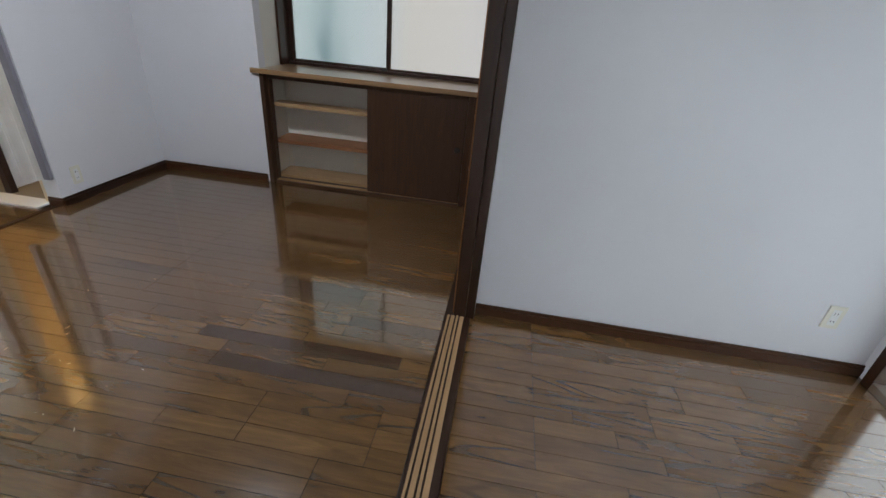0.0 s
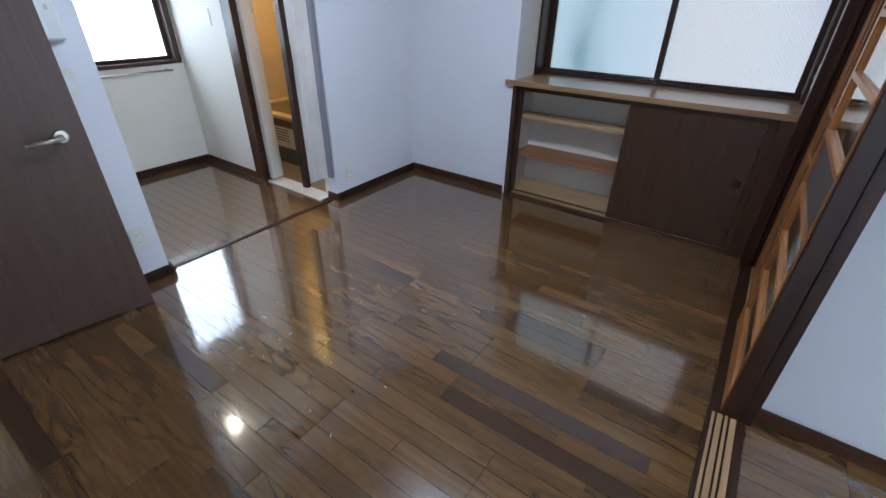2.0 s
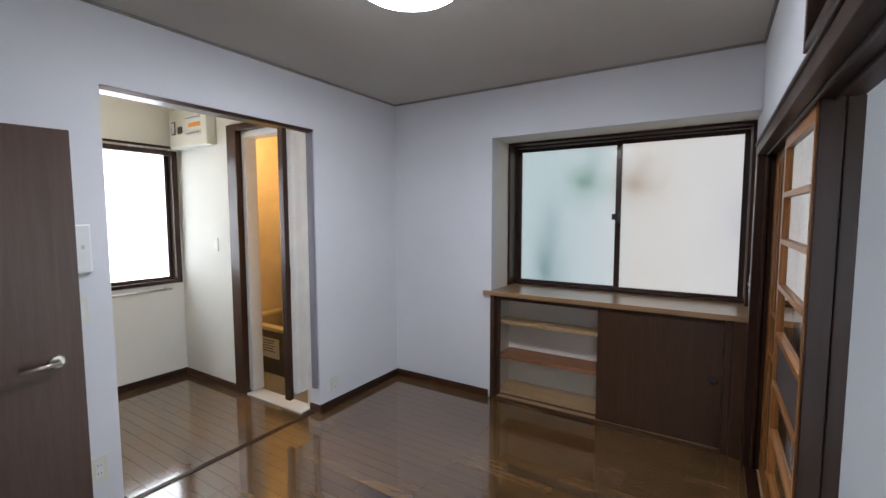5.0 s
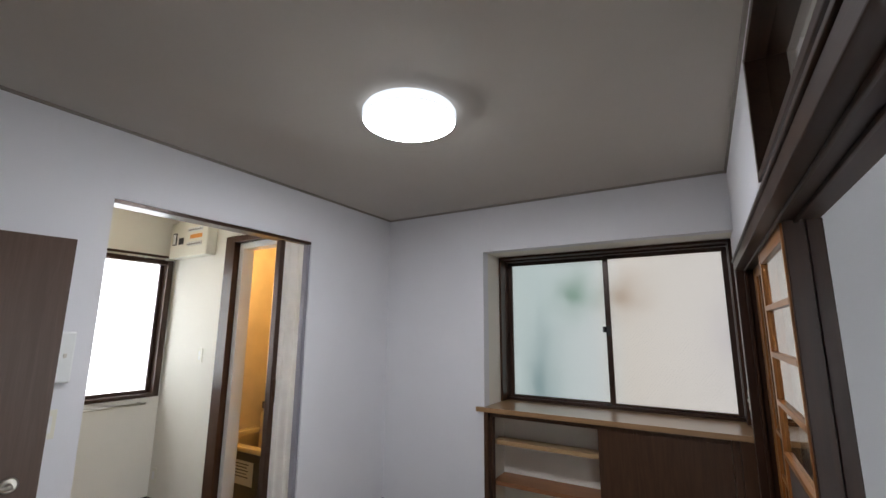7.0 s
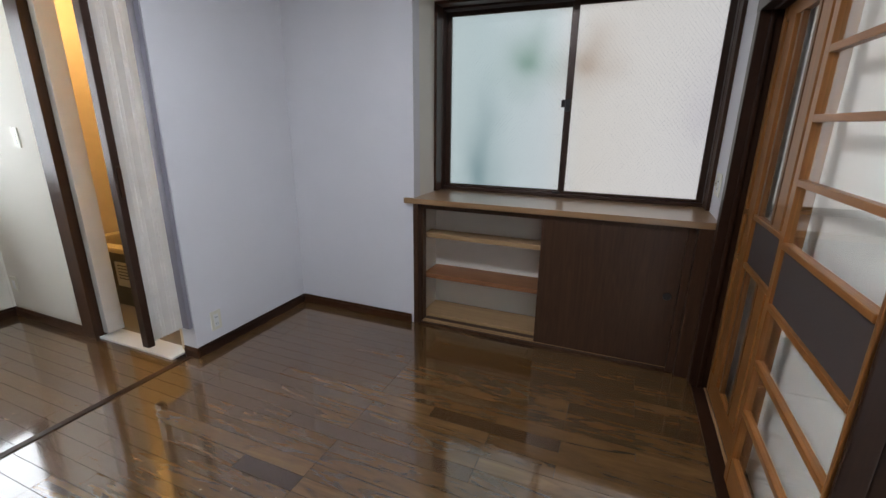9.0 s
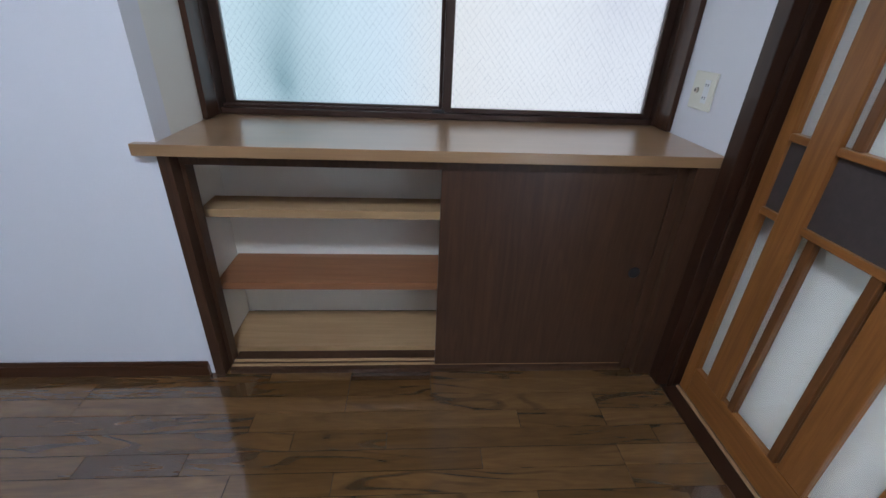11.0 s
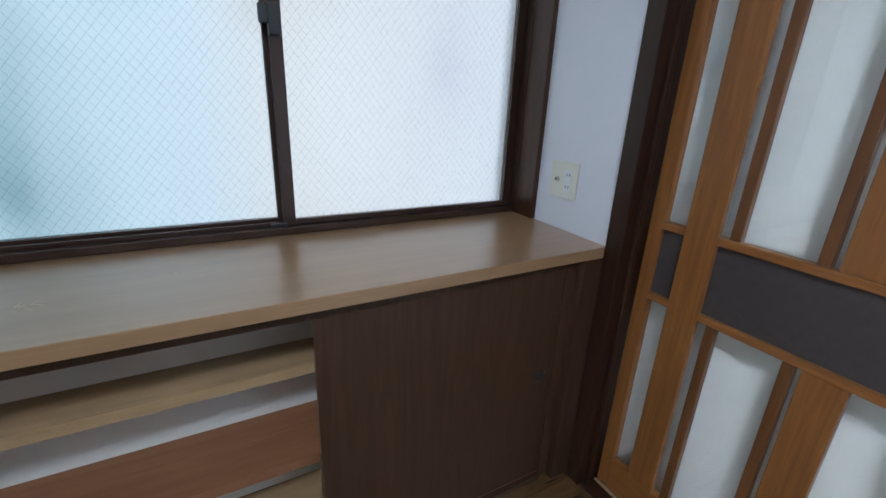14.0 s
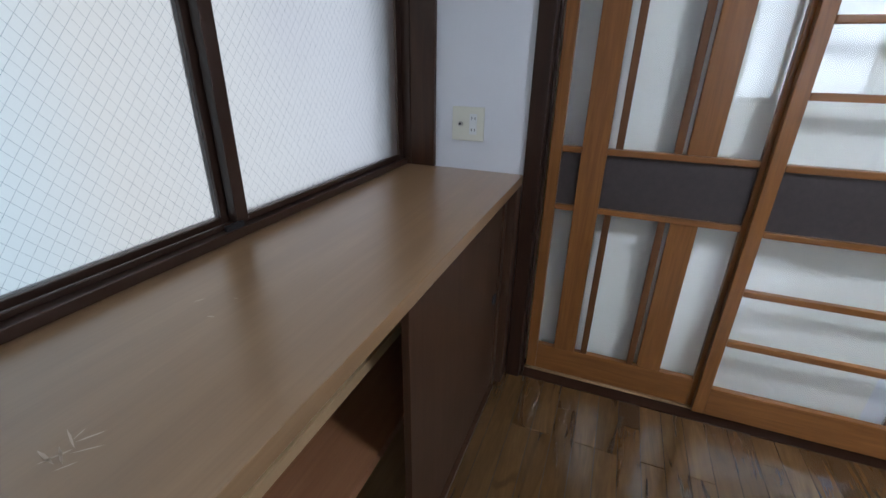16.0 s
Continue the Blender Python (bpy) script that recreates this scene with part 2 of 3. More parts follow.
def solid(name, boxes, mat, bevel=0.0, parent=None):
    ob = new(name, boxes_mesh(name, boxes if isinstance(boxes, list) else [boxes], mat, bevel))
    if parent:
        ob.parent = parent
    return ob


def rod(name, a, b, r, mat, parent=None, sides=12):
    a, b = Vector(a), Vector(b)
    bm = bmesh.new()
    bmesh.ops.create_cone(bm, cap_ends=True, segments=sides, radius1=r, radius2=r, depth=(b - a).length)
    q = (b - a).to_track_quat("Z", "Y").to_matrix().to_4x4()
    bmesh.ops.transform(bm, matrix=Matrix.Translation((a + b) / 2) @ q, verts=bm.verts)
    for f in bm.faces:
        f.smooth = len(f.verts) == 4
    me = bpy.data.meshes.new(name)
    bm.to_mesh(me)
    bm.free()
    me.materials.append(mat)
    ob = new(name, me)
    if parent:
        ob.parent = parent
    return ob


def profile_z(name, rings, center, mat, parent=None, sides=64):
    """A turned shape: rings of (radius, z) about an upright axis."""
    bm = bmesh.new()
    loops = [[bm.verts.new((center[0] + r * math.cos(2 * math.pi * i / sides), center[1] + r * math.sin(2 * math.pi * i / sides), z)) for i in range(sides)] for r, z in rings]
    for lo, hi in zip(loops, loops[1:]):
        for i in range(sides):
            bm.faces.new((lo[i], lo[(i + 1) % sides], hi[(i + 1) % sides], hi[i])).smooth = True
    bm.faces.new(loops[0])
    bm.faces.new(loops[-1])
    bmesh.ops.recalc_face_normals(bm, faces=bm.faces)
    me = bpy.data.meshes.new(name)
    bm.to_mesh(me)
    bm.free()
    me.materials.append(mat)
    ob = new(name, me)
    if parent:
        ob.parent = parent
    return ob


def thing(name, label, category, at=(0, 0, 0), group="", kind=""):
    ob = new(name)
    ob.empty_display_size = 0.05
    tagged(ob, label, category, group, kind)
    return ob


def structure(ob, label, category):
    return tagged(ob, label, category, kind="structure")


# ---- the plan ----
LEFT, BACK, RIGHT, CEIL = -2.66, 3.222, 0.0, 2.46
OPEN0, OPEN1, OPENTOP = 1.015, 2.288, 2.095     # opening to the nook
WEST, NOOKN = -4.36, 2.2                      # nook's outer wall and bath-side wall
WIN_Y, SILL = 3.68, 0.88
CAB0 = -1.70
POST, HEAD = 1.82, 1.815                       # post by the sliding doors, head of the doorway
SOUTH, EAST, NOOKC = -2.2, 1.955, 2.55

# floors
structure(solid("floor", (-4.5, 2.1, -2.4, 3.8, -0.12, -0.012), M_SUB), "brown varnished oak strip floor", "floor")
floor_ob = bpy.data.objects["floor"]
structure(solid("ground", (-400, 400, -400, 400, -0.5, -0.4), M_GROUND), "bare earth outside the house", "ground")
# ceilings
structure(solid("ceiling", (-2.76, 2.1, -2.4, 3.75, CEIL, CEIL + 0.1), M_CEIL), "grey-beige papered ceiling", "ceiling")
structure(solid("ceiling_nook", (-4.5, -2.762, -2.4, 3.4, NOOKC, NOOKC + 0.1), M_CREAM), "cream papered ceiling of the washing nook", "ceiling")

# left wall with the nook opening and a doorway behind the door leaf
structure(solid("wall_left", [
    (LEFT - 0.11, LEFT, OPEN1, BACK, -0.1, CEIL), (LEFT - 0.11, LEFT, OPEN0, OPEN1, OPENTOP, CEIL),
    (LEFT - 0.11, LEFT, 0.11, OPEN0, -0.1, CEIL), (LEFT - 0.11, LEFT, -0.72, 0.11, 1.85, CEIL), (LEFT - 0.11, LEFT, SOUTH, -0.72, -0.1, CEIL)], M_WALL),
    "pale bluish-white papered wall with an opening", "wall")
# back wall with the bay
structure(solid("wall_back", [
    (LEFT - 0.11, CAB0, BACK, BACK + 0.09, -0.1, CEIL), (CAB0, 0.12, BACK, BACK + 0.09, 2.08, CEIL)], M_WALL), "pale bluish-white papered wall round a bay", "wall")
structure(solid("wall_bay", [
    (CAB0 - 0.09, CAB0, BACK + 0.09, WIN_Y + 0.1, -0.1, 2.2), (CAB0, 0.0, BACK + 0.09, WIN_Y + 0.1, 2.082, 2.2), (CAB0, 0.0, WIN_Y + 0.03, WIN_Y + 0.1, -0.1, SILL + 0.0)], M_CREAM, 0.002), "cream papered sides of the window bay", "wall")
structure(solid("wall_right", [
    (0.0, 0.12, 3.19, 3.8, -0.1, 2.2), (0.0, 0.12, BACK + 0.09, 3.8, 2.2, CEIL),
    (0.0, 0.12, 1.74, BACK, 1.875, CEIL), (0.0, 0.12, SOUTH, 1.74, 1.875, 1.935), (0.0, 0.12, SOUTH, 1.74, 2.37, CEIL), (0.0, 0.12, SOUTH, -0.5, -0.1, 1.875)], M_WALL),
    "white papered wall over the sliding doors", "wall")
structure(solid("wall_next_room", (0.143, EAST, 1.85, 1.92, -0.1, CEIL), M_WALL, 0.003), "white papered wall of the adjoining room", "wall")
# the gap in this unseen wall lets the added fill light in
structure(solid("wall_south", [(-4.5, 0.25, SOUTH - 0.1, SOUTH, -0.1, NOOKC), (1.65, 2.1, SOUTH - 0.1, SOUTH, -0.1, CEIL), (0.25, 1.65, SOUTH - 0.1, SOUTH, 2.0, CEIL)], M_WALL), "white papered wall", "wall")
structure(solid("wall_east", [(EAST, EAST + 0.12, 1.80, 1.92, -0.1, CEIL), (EAST, EAST + 0.12, -0.1, 1.80, 2.0, CEIL), (EAST, EAST + 0.12, SOUTH, -0.1, -0.1, CEIL)], M_WALL), "white papered wall with a terrace window", "wall")
# small room behind the sliding doors
structure(solid("wall_closet", [(0.137, 0.2, 1.921, 3.72, -0.1, CEIL)], M_CREAM), "plain pale wall behind the sliding doors", "wall")
# nook and bath
structure(solid("wall_nook_west", [(WEST - 0.1, WEST, SOUTH, 0.55, -0.1, NOOKC), (WEST - 0.1, WEST, 0.55, 2.185, -0.1, 0.87), (WEST - 0.1, WEST, 0.55, 2.185, 2.06, NOOKC), (WEST - 0.1, WEST, 2.185, 3.4, -0.1, NOOKC)], M_CREAM, 0.002), "cream papered wall with a window", "wall")
structure(solid("wall_nook_north", [(WEST, -3.56, NOOKN, NOOKN + 0.1, -0.1, NOOKC), (-3.56, LEFT - 0.11, NOOKN, NOOKN + 0.1, 2.21, NOOKC)], M_CREAM, 0.002), "cream papered wall beside the bathroom door", "wall")
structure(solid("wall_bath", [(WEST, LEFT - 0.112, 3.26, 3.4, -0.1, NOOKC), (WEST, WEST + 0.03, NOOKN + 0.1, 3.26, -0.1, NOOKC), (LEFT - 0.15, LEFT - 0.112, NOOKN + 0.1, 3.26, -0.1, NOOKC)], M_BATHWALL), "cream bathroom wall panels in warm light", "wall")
structure(solid("floor_bath", (WEST, LEFT - 0.112, NOOKN + 0.11, 3.26, -0.012, -0.004), M_TILE), "grey bathroom floor", "floor")


# ---- trim ----
def baseboard(name, boxes, mat):
    """Board with a thinner moulded cap."""
    out = []
    for x0, x1, y0, y1 in boxes:
        out.append((x0, x1, y0, y1, 0.0, 0.046))
        dx, dy = (0.004, 0.0) if (x1 - x0) < (y1 - y0) else (0.0, 0.004)
        out.append((x0 + dx, x1 - dx, y0 + dy, y1 - dy, 0.047, 0.063))
    return structure(solid(name, out, mat, 0.002), "dark brown moulded wooden baseboard", "baseboard")


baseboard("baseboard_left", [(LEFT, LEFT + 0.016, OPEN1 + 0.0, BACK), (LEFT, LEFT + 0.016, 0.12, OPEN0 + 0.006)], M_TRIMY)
baseboard("baseboard_left_returns", [(LEFT - 0.10, LEFT + 0.014, OPEN1 - 0.014, OPEN1 - 0.001), (LEFT - 0.10, LEFT + 0.014, OPEN0 + 0.007, OPEN0 + 0.02)], M_TRIM)
baseboard("baseboard_back", [(LEFT + 0.017, CAB0 - 0.022, BACK - 0.016, BACK)], M_TRIM)
baseboard("baseboard_next_room", [(0.144, EAST, 1.834, 1.85)], M_TRIM)
baseboard("baseboard_nook", [(WEST + 0.017, -3.565, NOOKN - 0.016, NOOKN)], M_TRIM)
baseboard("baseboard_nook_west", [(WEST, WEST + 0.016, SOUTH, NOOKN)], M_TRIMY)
structure(solid("trim_ceiling", [(LEFT, RIGHT, BACK - 0.012, BACK, CEIL - 0.014, CEIL), (LEFT, LEFT + 0.012, SOUTH, BACK - 0.012, CEIL - 0.014, CEIL), (-0.012, 0.0, SOUTH, BACK - 0.012, CEIL - 0.02, CEIL)], plain("ceiling_edge", (0.27, 0.24, 0.21), 0.6)), "thin grey ceiling edge strip", "trim")
structure(solid("trim_opening", [(LEFT - 0.108, LEFT - 0.004, OPEN0 + 0.001, OPEN1 - 0.001, OPENTOP - 0.022, OPENTOP - 0.001)], M_ALU, 0.002), "dark folding-door rail at the opening's head", "trim")
structure(solid("trim_floor_strip", [(LEFT - 0.075, LEFT - 0.04, OPEN0 + 0.02, OPEN1 - 0.015, -0.002, 0.005)], M_TRIMY, 0.002), "brown floor joint strip", "trim")

# doorway of the sliding doors: sill, post, jamb, header
frame_door = thing("door_frame", "dark brown timber frame of the sliding doorway", "door frame", kind="structure")
solid("header", [(-0.02, 0.14, -0.5, 3.19, HEAD, HEAD + 0.052), (-0.028, 0.148, -0.5, 3.19, HEAD + 0.053, HEAD + 0.066), (0.022, 0.032, -0.5, 3.09, HEAD - 0.012, HEAD), (0.07, 0.08, -0.5, 3.09, HEAD - 0.012, HEAD)], M_TRIMY, 0.003, frame_door)
solid("jamb", [(-0.018, 0.13, 3.132, 3.19, 0.0, HEAD), (0.022, 0.040, 3.119, 3.131, 0.0, HEAD)], M_POST, 0.004, frame_door)
solid("post", [(0.100, 0.142, POST - 0.028, POST + 0.03, 0.0, HEAD), (0.040, 0.098, POST - 0.032, POST - 0.022, 0.0, HEAD), (0.067, 0.098, POST - 0.0215, POST + 0.02, 0.0, HEAD)], M_POST, 0.004, frame_door)
solid("sill", [(-0.002, 0.125, -0.5, 3.12, -0.011, 0.003)], M_TRIMY, 0.002, frame_door)
solid("track", [(0.012, 0.022, -0.5, POST - 0.036, 0.003, 0.010), (0.030, 0.048, -0.5, POST - 0.036, 0.003, 0.010), (0.056, 0.066, -0.5, 3.12, 0.003, 0.010), (0.074, 0.094, -0.5, 3.12, 0.003, 0.008)], M_GROOVE, 0.001, frame_door)


def muntin_bar(parent, box, mat):
    return solid("bar", box, mat, 0.003, parent)


def sliding_door(label, y0, y1, x0, upright):
    """A glazed sliding door between y0 and y1; x0 is its room-side face. upright: bars stand, else they lie."""
    d = thing("sliding_door", label, "sliding door", group="glazed sliding doors")
    x1, z0, z1, st = x0 + 0.03, 0.012, HEAD - 0.004, 0.042
    w = st if upright else 0.014
    for a, b in ((y0, y0 + w), (y1 - st, y1)):
        solid("stile", (x0, x1, a, b, z0, z1), M_DOORZ, 0.003, d)
    a, b = y0 + w, y1 - st
    solid("rail", (x0 + 0.001, x1 - 0.001, a, b, z0, 0.135), M_DOORY, 0.003, d)
    solid("rail", (x0 + 0.001, x1 - 0.001, a, b, 1.755, z1), M_DOORY, 0.003, d)
    for z in (0.748, 0.962):
        solid("rail", (x0 - 0.003, x1 - 0.001, a, b, z, z + 0.022), M_DOORY, 0.004, d)
    tagged(solid("panel", (x0 + 0.010, x1 - 0.01, a, b, 0.77, 0.962), M_BAND, 0.0, d), "dark brown fibre band")
    for zlo, zhi in ((0.135, 0.748), (0.984, 1.755)):
        g = solid("pane", (x0 + 0.013, x0 + 0.017, a - 0.004, b + 0.004, zlo - 0.004, zhi + 0.004), M_GLASS, 0.0, d)
        g.visible_shadow = False
        if upright:
            for c, h in ((0.232, 0.0125), (0.412, 0.0125), (0.481, 0.043)):
                muntin_bar(d, (x0 + 0.002, x1 - 0.004, y1 - c - h, y1 - c + h, zlo, zhi), M_BARZ if h < 0.02 else M_DOORZ)
        else:
            n = 2 if zlo < 0.5 else 3
            for i in range(1, n + 1):
                z = zlo + (zhi - zlo) * i / (n + 1)
                muntin_bar(d, (x0 - 0.001, x1 - 0.004, a, b, z - 0.011, z + 0.011), M_DOORY)
    if upright:
        m = y1 - 0.153
        solid("mullion", (x0 - 0.006, x0 + 0.012, m - 0.043, m + 0.043, 0.135, 1.755), M_DOORZ, 0.003, d)
    return d


sliding_door("glazed oak sliding door with upright bars and dark band", 2.43, 3.118, 0.066, True)
sliding_door("glazed oak sliding door with level bars and dark band", 1.80, 2.458, 0.034, False)

# transom window over the header
tr = thing("transom_window", "dark framed transom window over the sliding doors", "window", kind="structure")
solid("frame", [(-0.012, 0.132, 1.71, 1.74, 1.935, 2.37), (-0.012, 0.132, -0.5, 1.71, 1.935, 1.96), (-0.012, 0.132, -0.5, 1.71, 2.345, 2.37), (0.03, 0.07, 0.62, 0.66, 1.96, 2.345)], M_TRIMY, 0.003, tr)
solid("pane", (0.045, 0.052, -0.5, 1.71, 1.96, 2.345), M_GLASS, 0.0, tr)


# ---- windows ----
def wire_mesh(name, x0, x1, z0, z1, y, pitch, parent):
    """Crossed wires cast into a pane: thin diagonal strips."""
    bm = bmesh.new()
    w, h, slope = x1 - x0, z1 - z0, 1.25
    n = int((w + h / slope) / pitch) + 1
    for k in range(n):
        c = k * pitch
        for s in (1, -1):
            t0, t1 = max(0.0, c - h / slope), min(w, c)
            if t1 - t0 < 0.003:
                continue
            p = []
            for t in (t0, t1):
                zz = (c - t) * slope
                xx = t if s == 1 else w - t
                p.append((x0 + xx, z0 + zz))
            e = 0.00035
            vs = [bm.verts.new((px + o, y, pz)) for (px, pz), o in ((p[0], -e), (p[0], e), (p[1], e), (p[1], -e))]
            bm.faces.new(vs)
    me = bpy.data.meshes.new(name)
    bm.to_mesh(me)
    bm.free()
    me.materials.append(M_WIRE)
    ob = new(name, me)
    ob.parent = parent
    ob["kind"] = "stuff"
    return ob


win = thing("window_1", "bronze aluminium sliding window with frosted wire glass", "window", kind="structure")
W0, W1, WZ0, WZ1 = CAB0 - 0.0, 0.0, SILL + 0.002, 2.08
solid("frame", [(W0, W0 + 0.022, WIN_Y - 0.05, WIN_Y + 0.05, WZ0, WZ1), (W1 - 0.022, W1, WIN_Y - 0.05, WIN_Y + 0.05, WZ0, WZ1),
                (W0 + 0.022, W1 - 0.022, WIN_Y - 0.035, WIN_Y + 0.05, WZ0, WZ0 + 0.022), (W0 + 0.022, W1 - 0.022, WIN_Y - 0.05, WIN_Y + 0.05, WZ1 - 0.03, WZ1),
                (W0 + 0.022, W1 - 0.022, WIN_Y - 0.012, WIN_Y - 0.004, WZ0 + 0.022, WZ0 + 0.034), (W0 + 0.022, W1 - 0.022, WIN_Y - 0.06, WIN_Y - 0.052, WZ1 - 0.014, WZ1)], M_ALU, 0.0025, win)
solid("casing", [(W0, W0 + 0.02, WIN_Y - 0.145, WIN_Y - 0.051, WZ0, WZ1), (W1 - 0.02, W1, WIN_Y - 0.145, WIN_Y - 0.051, WZ0, WZ1), (W0 + 0.02, W1 - 0.02, WIN_Y - 0.145, WIN_Y - 0.061, WZ1 - 0.02, WZ1)], M_TRIMZ, 0.002, win)


def sash(x0, x1, y, deep):
    s = new("sash")
    s.parent = win
    z0, z1, t = WZ0 + 0.024, WZ1 - 0.032, 0.034
    solid("sash_frame", [(x0, x0 + t, y - 0.012, y + 0.012, z0, z1), (x1 - t, x1, y - 0.012, y + 0.012, z0, z1),
                         (x0 + t, x1 - t, y - 0.012, y + 0.012, z0, z0 + deep), (x0 + t, x1 - t, y - 0.012, y + 0.012, z1 - 0.03, z1)], M_ALU, 0.002, s)
    g = solid("pane", (x0 + t - 0.004, x1 - t + 0.004, y - 0.002, y + 0.004, z0 + deep - 0.004, z1 - 0.026), M_FROST, 0.0, s)
    g.visible_shadow = False
    wire_mesh("wire", x0 + t, x1 - t, z0 + deep, z1 - 0.03, y - 0.0026, 0.0235, s)


MID = -0.835
sash(W0 + 0.024, MID + 0.002, WIN_Y + 0.026, 0.016)
sash(MID - 0.02, W1 - 0.024, WIN_Y - 0.012 + 0.006, 0.016)
solid("catch", [(MID - 0.022, MID + 0.008, WIN_Y - 0.04, WIN_Y - 0.019, 1.42, 1.495), (MID - 0.045, MID - 0.022, WIN_Y - 0.047, WIN_Y - 0.03, 1.445, 1.49)], M_DARK, 0.004, win)
solid("stop", [(MID - 0.06, MID - 0.012, WIN_Y - 0.03, WIN_Y - 0.02, WZ0 + 0.02, WZ0 + 0.034)], M_DARK, 0.002, win)
structure(solid("backdrop_garden", (-3.2, 1.4, 4.15, 4.16, -0.3, 3.6), M_GARDEN), "bright garden distance outside the window", "backdrop")

win2 = thing("window_2", "bronze framed window with bright frosted glass", "window", kind="structure")
solid("frame", [(WEST - 0.09, WEST + 0.02, 2.135, 2.183, 0.842, 2.028), (WEST - 0.09, WEST + 0.02, 0.552, 0.6, 0.842, 2.028), (WEST - 0.09, WEST + 0.02, 0.6, 2.135, 0.842, 0.872), (WEST - 0.09, WEST + 0.02, 0.6, 2.135, 1.985, 2.028), (WEST - 0.07, WEST - 0.03, 1.32, 1.37, 0.872, 1.985), (WEST - 0.07, WEST - 0.045, 2.105, 2.135, 0.872, 1.985), (WEST - 0.07, WEST - 0.045, 0.6, 2.105, 0.872, 0.90)], M_ALU, 0.003, win2)
g2 = solid("pane", (WEST - 0.06, WEST - 0.055, 0.6, 2.135, 0.872, 1.985), M_FROST, 0.0, win2)
g2.visible_shadow = False
win2.location.z = 0.03
structure(solid("backdrop_nook", (WEST - 0.62, WEST - 0.61, -0.6, 3.2, 0.2, 2.9), M_NOOKSKY), "bright daylight outside the nook window", "backdrop")

win3 = thing("window_3", "terrace window with bronze aluminium frame", "window", kind="structure")
solid("frame", [(EAST - 0.02, EAST + 0.1, 1.75, 1.80, 0.0, 2.0), (EAST - 0.02, EAST + 0.1, -0.1, -0.05, 0.0, 2.0), (EAST - 0.02, EAST + 0.1, -0.05, 1.75, 1.95, 2.0), (EAST + 0.02, EAST + 0.06, 0.72, 0.77, 0.04, 1.95)], M_TRIMZ, 0.003, win3)
solid("sill", (EAST - 0.02, EAST + 0.1, -0.05, 1.75, 0.0, 0.04), M_SILVER, 0.003, win3)
g3 = solid("pane", (EAST + 0.035, EAST + 0.041, -0.05, 1.75, 0.04, 1.95), M_FROST, 0.0, win3)
g3.visible_shadow = False
structure(solid("backdrop_terrace", (EAST + 0.7, EAST + 0.71, -1.2, 2.4, -0.3, 2.9), M_TERRACE), "bright daylight panel outside a tall window", "backdrop")

# added window, never in view: brings fill light to the cabinet and walls
fill_win = thing("unseen_south_window", "unseen south window added to light the cabinet", "window", kind="structure")
solid("frame", [(0.25, 0.30, SOUTH - 0.08, SOUTH + 0.01, 0.0, 2.0), (1.60, 1.65, SOUTH - 0.08, SOUTH + 0.01, 0.0, 2.0), (0.30, 1.60, SOUTH - 0.08, SOUTH + 0.01, 1.95, 2.0), (0.30, 1.60, SOUTH - 0.08, SOUTH + 0.01, 0.0, 0.04), (0.93, 0.97, SOUTH - 0.06, SOUTH - 0.02, 0.04, 1.95)], M_ALU, 0.003, fill_win)
g4 = solid("pane", (0.30, 1.60, SOUTH - 0.045, SOUTH - 0.04, 0.04, 1.95), M_FROST, 0.0, fill_win)
g4.visible_shadow = False
# glowing sheet behind the added window, the fill light itself
structure(solid("backdrop_south_fill", (-0.6, 2.5, SOUTH - 0.81, SOUTH - 0.8, -0.3, 2.9), M_SOUTHFILL), "bright daylight panel outside a tall window", "backdrop")

# ---- bay cabinet with counter ----
cab = thing("bay_cabinet", "dark brown low cabinet, sliding door half open, under a counter", "cabinet")


def slab(name, outline, z0, z1, mat, bevel, parent):
    """An upright prism over an outline."""
    bm = bmesh.new()
    f = bm.faces.new([bm.verts.new((x, y, z0)) for x, y in outline])
    ext = bmesh.ops.extrude_face_region(bm, geom=[f])
    bmesh.ops.translate(bm, vec=(0, 0, z1 - z0), verts=[v for v in ext["geom"] if isinstance(v, bmesh.types.BMVert)])
    bmesh.ops.recalc_face_normals(bm, faces=bm.faces)
    bmesh.ops.bevel(bm, geom=list(bm.edges), offset=bevel, segments=2, affect="EDGES", profile=0.6)
    me = bpy.data.meshes.new(name)
    bm.to_mesh(me)
    bm.free()
    me.materials.append(mat)
    ob = new(name, me)
    ob.parent = parent
    return ob


slab("counter", [(CAB0 - 0.06, 3.192), (-0.001, 3.192), (-0.001, WIN_Y + 0.028), (CAB0 + 0.001, WIN_Y + 0.028), (CAB0 + 0.001, BACK - 0.002), (CAB0 - 0.06, BACK - 0.002)], SILL - 0.034, SILL, M_COUNTER, 0.002, cab)
solid("side", [(CAB0, CAB0 + 0.035, 3.205, 3.33, 0.0, SILL - 0.035), (CAB0 + 0.036, CAB0 + 0.05, 3.25, 3.30, 0.0, SILL - 0.035)], M_CAB, 0.002, cab)
solid("side", [(-0.085, -0.001, 3.193, 3.33, 0.0, SILL - 0.035), (-0.125, -0.086, 3.222, 3.262, 0.0, SILL - 0.035)], M_CAB, 0.003, cab)
solid("rail", [(CAB0 + 0.05, -0.126, 3.222, 3.30, SILL - 0.066, SILL - 0.035)], M_CAB, 0.002, cab)
solid("plinth", [(CAB0 + 0.05, -0.126, 3.214, 3.32, 0.0, 0.02)], M_CAB, 0.002, cab)
solid("track", [(CAB0 + 0.051, -0.127, 3.232, 3.242, 0.020, 0.026), (CAB0 + 0.051, -0.127, 3.256, 3.268, 0.020, 0.026)], M_PLY, 0.001, cab)
